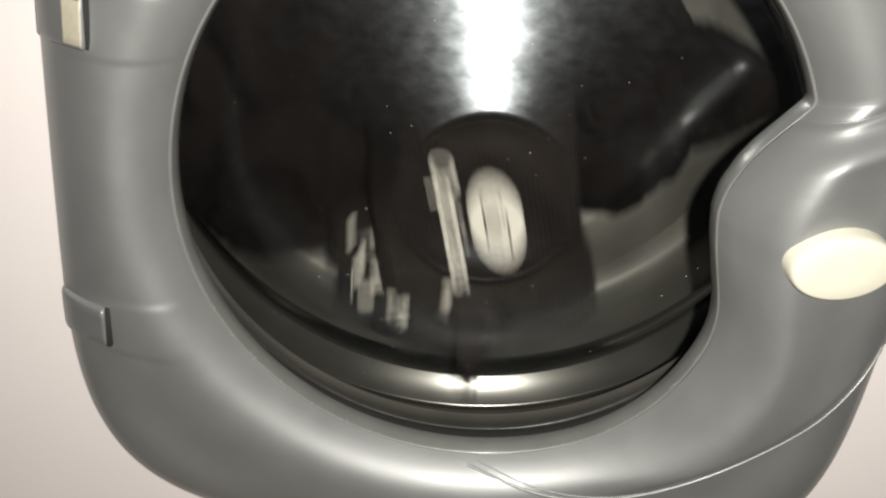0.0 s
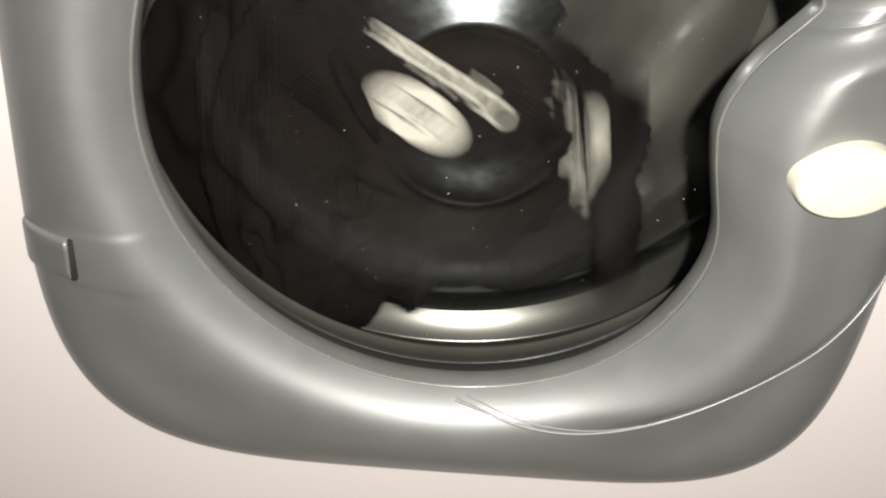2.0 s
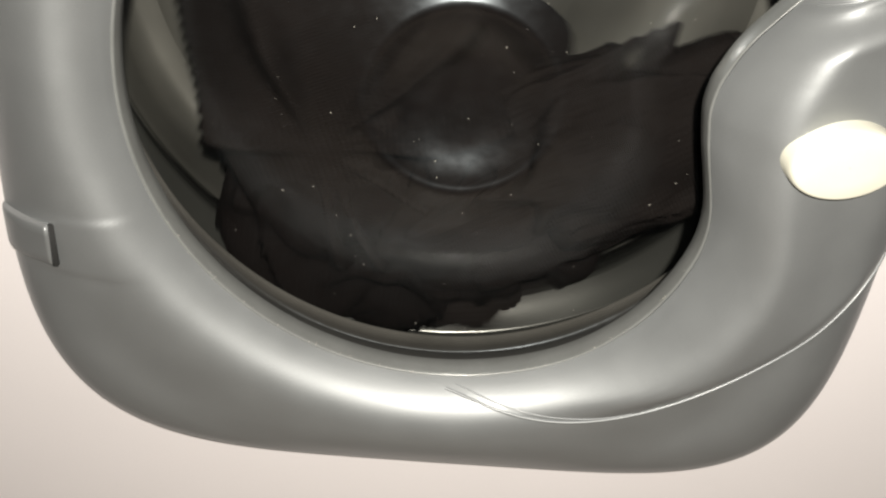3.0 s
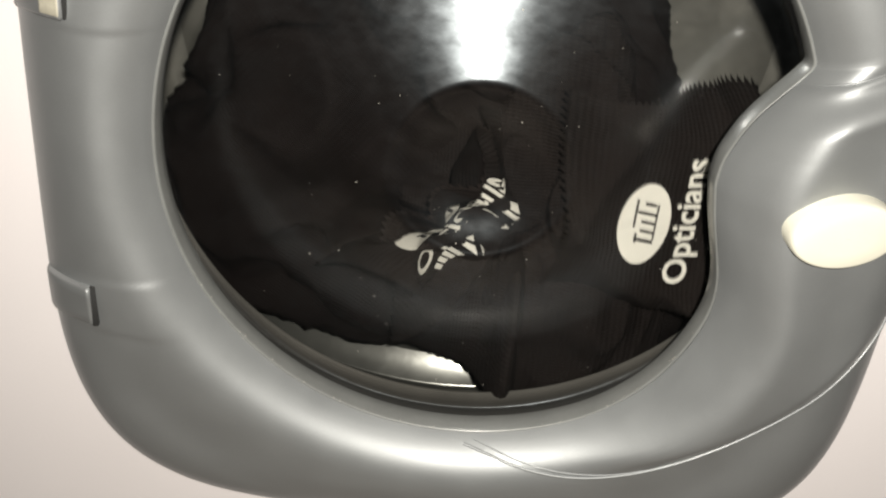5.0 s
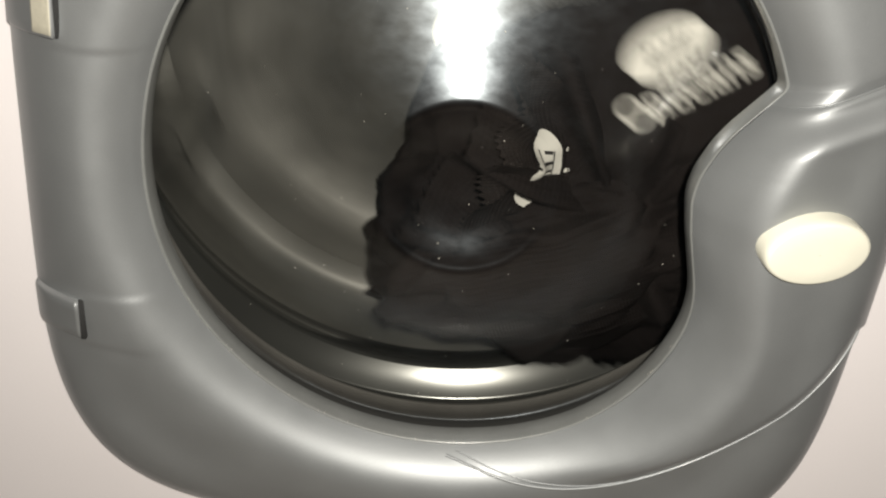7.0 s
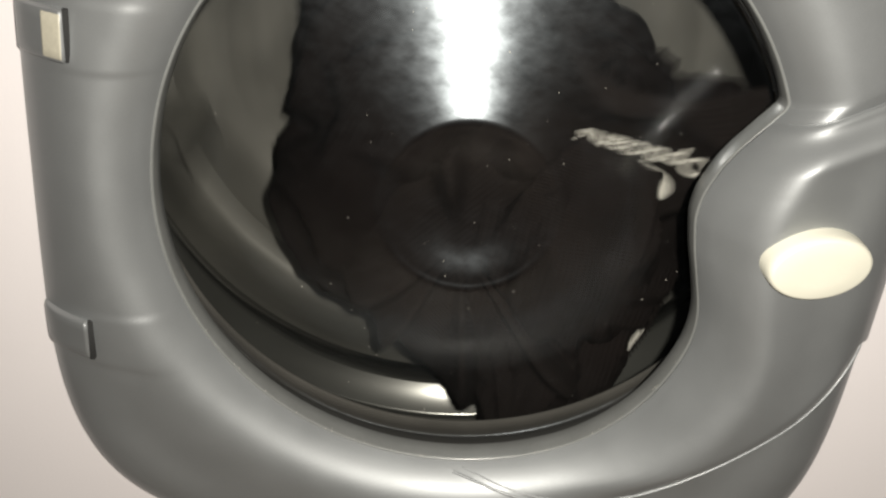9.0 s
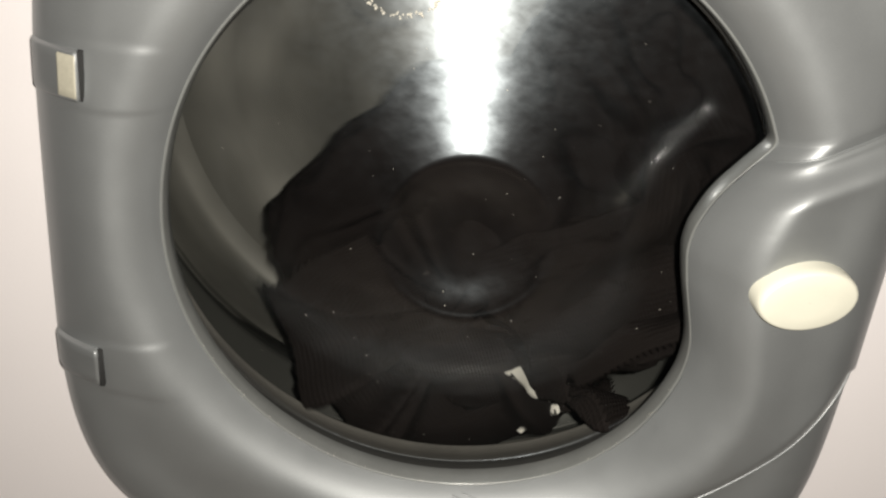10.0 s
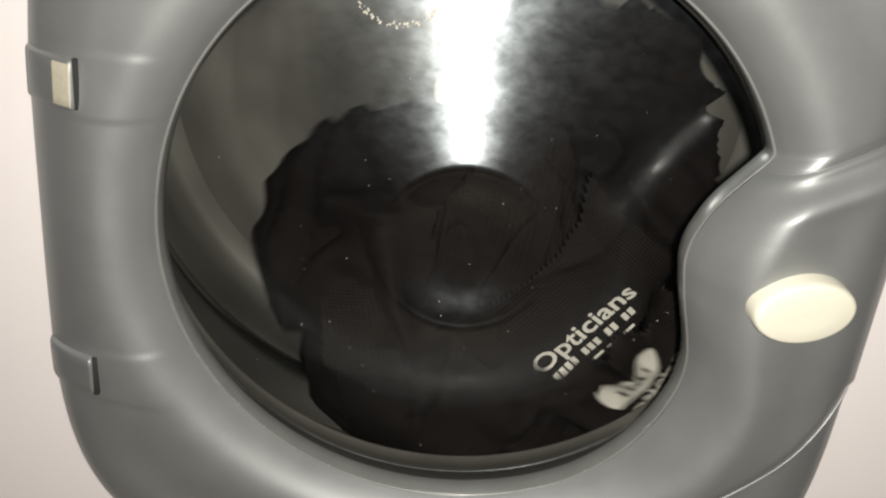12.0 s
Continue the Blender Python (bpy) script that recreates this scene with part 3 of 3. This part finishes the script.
# ---- what moves: drum and laundry. Rows: seconds, distance from the axis, angle round it, depth, turn of the print, lean ----
TUMBLE_A = [(0.00, 0.040, -95.6, 0.043, -74.8, 10), (0.05, 0.078, -87.4, 0.043, -83.4, 10), (0.38, 0.134, -114.6, 0.035, -200.2, 6),
    (0.85, 0.134, -114.6, 0.035, -200.2, 6), (0.95, 0.141, -120.1, 0.047, -217.4, 15), (1.05, 0.137, -127.8, 0.047, -217.3, 15),
    (1.45, 0.134, -120.8, 0.048, -335.7, 15), (1.55, 0.109, -110.7, 0.048, -335.7, 15), (1.95, 0.060, -180.1, 0.048, -207.9, 0),
    (2.05, 0.028, -107.0, 0.048, -208.2, 0), (2.50, 0.165, -142.7, 0.120, -331.6, 0), (3.00, 0.165, -446.9, 0.130, -714.6, 0),
    (4.80, 0.070, -1074.6, 0.043, -1341.2, 10), (5.00, 0.114, -1104.7, 0.047, -1350.5, 15), (5.85, 0.114, -1104.7, 0.047, -1350.5, 15),
    (6.00, 0.104, -1101.6, 0.047, -1341.2, 15), (6.10, 0.076, -1093.3, 0.043, -1499.9, 10), (6.43, 0.133, -1177.7, 0.047, -1513.8, 15),
    (6.57, 0.133, -1177.7, 0.047, -1513.8, 15), (6.95, 0.132, -1428.1, 0.070, -1765.4, 0), (7.05, 0.103, -1408.4, 0.070, -1766.5, 0),
    (7.20, 0.165, -1596.9, 0.100, -2046.3, 0), (8.80, 0.105, -2149.0, 0.038, -2537.0, 0), (8.95, 0.078, -2163.0, 0.062, -2350, -25),
    (9.05, 0.106, -2158.0, 0.062, -2350, -25), (9.50, 0.165, -2219.8, 0.200, -2459.3, 0), (10.00, 0.125, -2186.0, 0.081, -2500.4, -60),
    (10.50, 0.165, -2236.7, 0.130, -2530.3, 0), (11.00, 0.101, -2215.7, 0.200, -2447.4, 0), (11.50, 0.090, -2247.7, 0.200, -2525.1, 0),
    (11.80, 0.156, -2205.3, 0.200, -2473.5, 0), (12.00, 0.152, -2221.0, 0.200, -2470.9, 0)]
TUMBLE_B = [(0.00, 0.088, -108.3, 0.068, -87.4, 40), (0.10, 0.137, -101.2, 0.068, -87.4, 40), (0.38, 0.145, -152.9, 0.047, -250.4, 0),
    (0.85, 0.145, -152.9, 0.047, -250.4, 0), (0.95, 0.147, -156.4, 0.047, -262.7, 0), (1.05, 0.145, -172.8, 0.047, -282.7, 0),
    (1.50, 0.153, -433.6, 0.130, -689.4, 0), (1.95, 0.060, -370.2, 0.090, -791.3, 80), (2.05, 0.114, -408.6, 0.090, -791.4, 80),
    (2.50, 0.165, -470.6, 0.150, -694.2, 10), (3.00, 0.094, -469.2, 0.130, -738.8, 0), (4.80, 0.087, -818.0, 0.090, -1037.8, 0),
    (5.00, 0.062, -823.8, 0.054, -1022.9, 60), (5.85, 0.062, -823.8, 0.054, -1022.9, 60), (6.00, 0.073, -819.7, 0.054, -1015.2, 60),
    (6.43, 0.088, -856, 0.080, -1318.4, 10), (6.57, 0.088, -856, 0.080, -1318.4, 10), (6.93, 0.057, -1100.3, 0.072, -1348.8, 45),
    (7.07, 0.057, -1100.3, 0.072, -1348.8, 45), (7.20, 0.165, -1155.6, 0.052, -1474.9, 20), (8.80, 0.084, -1586.7, 0.130, -2035.0, 0),
    (9.00, 0.165, -1514.2, 0.140, -1924.0, 0), (9.50, 0.165, -1518.9, 0.075, -1768.6, 50), (9.93, 0.144, -1511.8, 0.075, -1819.9, 50),
    (10.07, 0.144, -1511.8, 0.075, -1819.9, 50), (10.50, 0.165, -1560.4, 0.120, -1726.2, 0), (11.00, 0.113, -1818.9, 0.085, -2086.1, 74),
    (11.50, 0.165, -1877.3, 0.130, -2154.8, 0), (12.00, 0.165, -1843.1, 0.060, -2093.2, 30)]
TUMBLE_W = [(0.00, 0.165, -100.3, 0.200, -88.1, 0), (0.38, 0.102, -123.7, 0.200, -246.4, 0), (0.85, 0.102, -123.7, 0.200, -246.4, 0),
    (1.50, 0.165, -434.4, 0.200, -689.4, 0), (2.00, 0.153, -482.3, 0.120, -788.8, 0), (2.43, 0.143, -489.4, 0.044, -693.9, 12),
    (2.57, 0.143, -489.4, 0.044, -693.9, 12), (3.00, 0.165, -466.5, 0.140, -705.8, 0), (4.80, 0.141, -816.0, 0.200, -1037.8, 0),
    (5.85, 0.136, -1178.4, 0.200, -1386.9, 0), (6.50, 0.077, -1476.3, 0.100, -1818.6, 20), (7.00, 0.165, -1512.9, 0.200, -1709.7, 0),
    (8.80, 0.165, -1858.2, 0.200, -2089.7, 0), (9.00, 0.165, -1857.0, 0.120, -2094.5, 0), (9.43, 0.120, -1851.4, 0.065, -2106.0, 35),
    (9.57, 0.120, -1851.4, 0.065, -2106.0, 35), (9.80, 0.115, -1850.4, 0.052, -2137.2, 20), (10.00, 0.115, -1830, 0.062, -2110, 35), (10.10, 0.125, -1800, 0.090, -2090, 40),
    (10.50, 0.165, -1920.9, 0.100, -2086.3, 30), (10.93, 0.074, -2190.7, 0.075, -2447.7, 66), (11.07, 0.074, -2186.7, 0.075, -2447.7, 66),
    (11.43, 0.128, -2282.3, 0.080, -2520.3, -70), (11.57, 0.128, -2282.3, 0.080, -2520.3, -70), (11.80, 0.110, -2192.1, 0.052, -2472.7, 20),
    (11.93, 0.098, -2205.5, 0.052, -2470.2, 20), (12.00, 0.098, -2205.5, 0.052, -2470.2, 20)]
TUMBLE_C = [(0, 0.113, -182.5, 0.17, 0, 0), (0.38, 0.103, -88.9, 0.15, -42, 0), (0.9, 0.103, -88.9, 0.15, -42, 0), (1, 0.085, -96.7, 0.15, -53, 0), (1.5, 0.085, -125.1, 0.15, -108, 0), (2, 0.085, -128.7, 0.15, -163, 0), (2.5, 0.085, -136.9, 0.15, -218, 0), (3, 0.109, -109.8, 0.15, -273, 0), (3.2, 0.085, -103.9, 0.15, -295, 0), (4.8, 0.085, -487.8, 0.15, -471, 0), (5, 0.085, -495.4, 0.15, -493, 0), (5.85, 0.085, -513.2, 0.15, -493, 0), (6, 0.085, -500.3, 0.15, -509, 0), (6.5, 0.115, -429, 0.15, -564, 0), (7, 0.111, -395.1, 0.15, -619, 0), (7.2, 0.063, -396, 0.15, -641, 0), (8.8, 0.057, -850.1, 0.15, -817, 0), (9, 0.031, -785.1, 0.15, -839, 0), (9.5, 0.054, -867.2, 0.15, -894, 0), (10, 0.085, -799.7, 0.15, -949, 0), (10.5, 0.115, -792.6, 0.15, -1004, 0), (11, 0.094, -808.8, 0.15, -1059, 0), (11.5, 0.078, -819.6, 0.15, -1114, 0), (12, 0.095, -803.9, 0.15, -1169, 0)]
TUMBLE_D = [(0, 0.06, -1.9, 0.19, 0, 0), (0.38, 0.105, -67.4, 0.15, -34, 0), (0.9, 0.105, -68.6, 0.15, -34, 0), (1, 0.105, -83.5, 0.15, -43, 0), (1.5, 0.077, -63.8, 0.15, -88, 0), (2, 0.105, -84.4, 0.15, -133, 0), (2.5, 0.105, -45.5, 0.15, -178, 0), (3, 0.105, -74.7, 0.15, -223, 0), (3.2, 0.105, -78, 0.15, -241, 0), (4.8, 0.078, -418.2, 0.15, -385, 0), (5, 0.049, -399.2, 0.15, -403, 0), (5.85, 0.011, -428.2, 0.15, -403, 0), (6, 0.105, -461.5, 0.15, -417, 0), (6.5, 0.07, -383.6, 0.15, -462, 0), (7, 0.105, -427.1, 0.15, -507, 0), (7.2, 0.105, -433.7, 0.15, -525, 0), (8.8, 0.105, -880.1, 0.15, -669, 0), (9, 0.105, -742, 0.15, -687, 0), (9.5, 0.063, -730.1, 0.15, -732, 0), (10, 0.105, -715.1, 0.15, -777, 0), (10.5, 0.105, -727.5, 0.15, -822, 0), (11, 0.105, -760.3, 0.15, -867, 0), (11.5, 0.105, -763.5, 0.15, -912, 0), (12, 0.082, -715.8, 0.15, -957, 0)]
TUMBLE_P = [(0, 0.108, 191.2, 0.2, 0, 0), (0.38, 0.085, 270.9, 0.072, -38, 0), (0.9, 0.085, 271.6, 0.072, -38, 0), (1, 0.085, 254.2, 0.072, -48, 0), (1.5, 0.085, 275, 0.072, -98, 0), (2, 0.085, 239.6, 0.072, -148, 0), (2.5, 0.085, 229.7, 0.072, -198, 0), (3, 0.076, 230.9, 0.085, -248, 0), (3.2, 0.076, 254, 0.072, -268, 0), (4.8, 0.085, -76.1, 0.06, -367, 0), (5, 0.107, -65.1, 0.072, -360, 0), (5.85, 0.102, -63.7, 0.072, -360, 0), (6, 0.076, -69.2, 0.06, -375, 0), (6.5, 0.081, -62.8, 0.06, -425, 0), (7, 0.085, -40, 0.072, -475, 0), (7.2, 0.085, -87.6, 0.072, -495, 0), (8.8, 0.085, -444.3, 0.072, -655, 0), (9, 0.085, -427.5, 0.072, -675, 0), (9.5, 0.073, -440.5, 0.072, -725, 0), (10, 0.118, -455.4, 0.072, -775, 0), (10.5, 0.085, -424.2, 0.072, -825, 0), (11, 0.085, -437.8, 0.072, -875, 0), (11.5, 0.061, -434.8, 0.072, -925, 0), (12, 0.117, -444.6, 0.072, -975, 0)]
TUMBLE_E = [(0, 0.066, -11.3, 0.21, 0, 0), (0.38, 0.11, -65.1, 0.085, -23, 0), (0.9, 0.11, -66.3, 0.085, -23, 0), (1, 0.11, -79.2, 0.085, -29, 0), (1.5, 0.11, -76.3, 0.085, -59, 0), (2, 0.11, -137.9, 0.085, -89, 0), (2.5, 0.11, -129.3, 0.085, -119, 0), (3, 0.104, -46.9, 0.085, -149, 0), (3.2, 0.108, -48.4, 0.085, -161, 0), (4.8, 0.11, -426.3, 0.085, -257, 0), (5, 0.11, -416.9, 0.085, -269, 0), (5.85, 0.11, -423.6, 0.085, -269, 0), (6, 0.11, -413.9, 0.085, -278, 0), (6.5, 0.11, -440.4, 0.085, -308, 0), (7, 0.11, -396.2, 0.085, -338, 0), (7.2, 0.11, -440.7, 0.085, -350, 0), (8.8, 0.11, -799.8, 0.085, -446, 0), (9, 0.11, -772.5, 0.085, -458, 0), (9.5, 0.11, -838.3, 0.085, -488, 0), (10, 0.11, -774.3, 0.085, -518, 0), (10.5, 0.11, -815.4, 0.085, -548, 0), (11, 0.091, -847, 0.085, -578, 0), (11.5, 0.11, -769, 0.085, -608, 0), (12, 0.11, -795.9, 0.085, -638, 0)]
SPIN = [(0.0, 0), (0.38, -90), (0.85, -90), (1.2, -190), (2.0, -430), (3.2, -790), (4.8, -1270), (5.0, -1300), (5.85, -1300), (6.3, -1420), (7.2, -1690), (8.8, -2170), (10.0, -2530), (12.0, -3100)]


def tumble(keys):
    """Rows for walk(): in between the keys the thing goes round the drum's axis in short steps."""
    rows = []
    for a, b in zip(keys, keys[1:]):
        n = max(1, math.ceil((b[0] - a[0]) / 0.1), math.ceil(abs(b[4] - a[4]) / 60))
        n = min(n, max(1, int((b[0] - a[0]) * FPS)))
        for k in range(n):
            rows.append([p + (q - p) * k / n for p, q in zip(a, b)])
    rows.append(list(keys[-1]))
    return [(t, pose(r * math.cos(radians(phi)), y, ZC + r * math.sin(radians(phi)), lean, -turn, 0)) for t, r, phi, y, turn, lean in rows]


def motions():
    walk(cloth_a, tumble(TUMBLE_A))
    walk(cloth_b, tumble(TUMBLE_B))
    walk(cloth_c, tumble(TUMBLE_W))
    walk(cloth_d, tumble(TUMBLE_P))
    walk(garment_a, tumble(TUMBLE_C))
    walk(garment_b, tumble(TUMBLE_D))
    walk(garment_c, tumble(TUMBLE_E))
    rows = []
    for (t0, a0), (t1, a1) in zip(SPIN, SPIN[1:]):
        n = max(1, math.ceil(abs(a1 - a0) / 60))
        rows += [(t0 + (t1 - t0) * k / n, pose(0, 0, ZC, 0, -(a0 + (a1 - a0) * k / n), 0)) for k in range(n)]
    walk(drum_thing, rows + [(SPIN[-1][0], pose(0, 0, ZC, 0, -SPIN[-1][1], 0))])


motions()
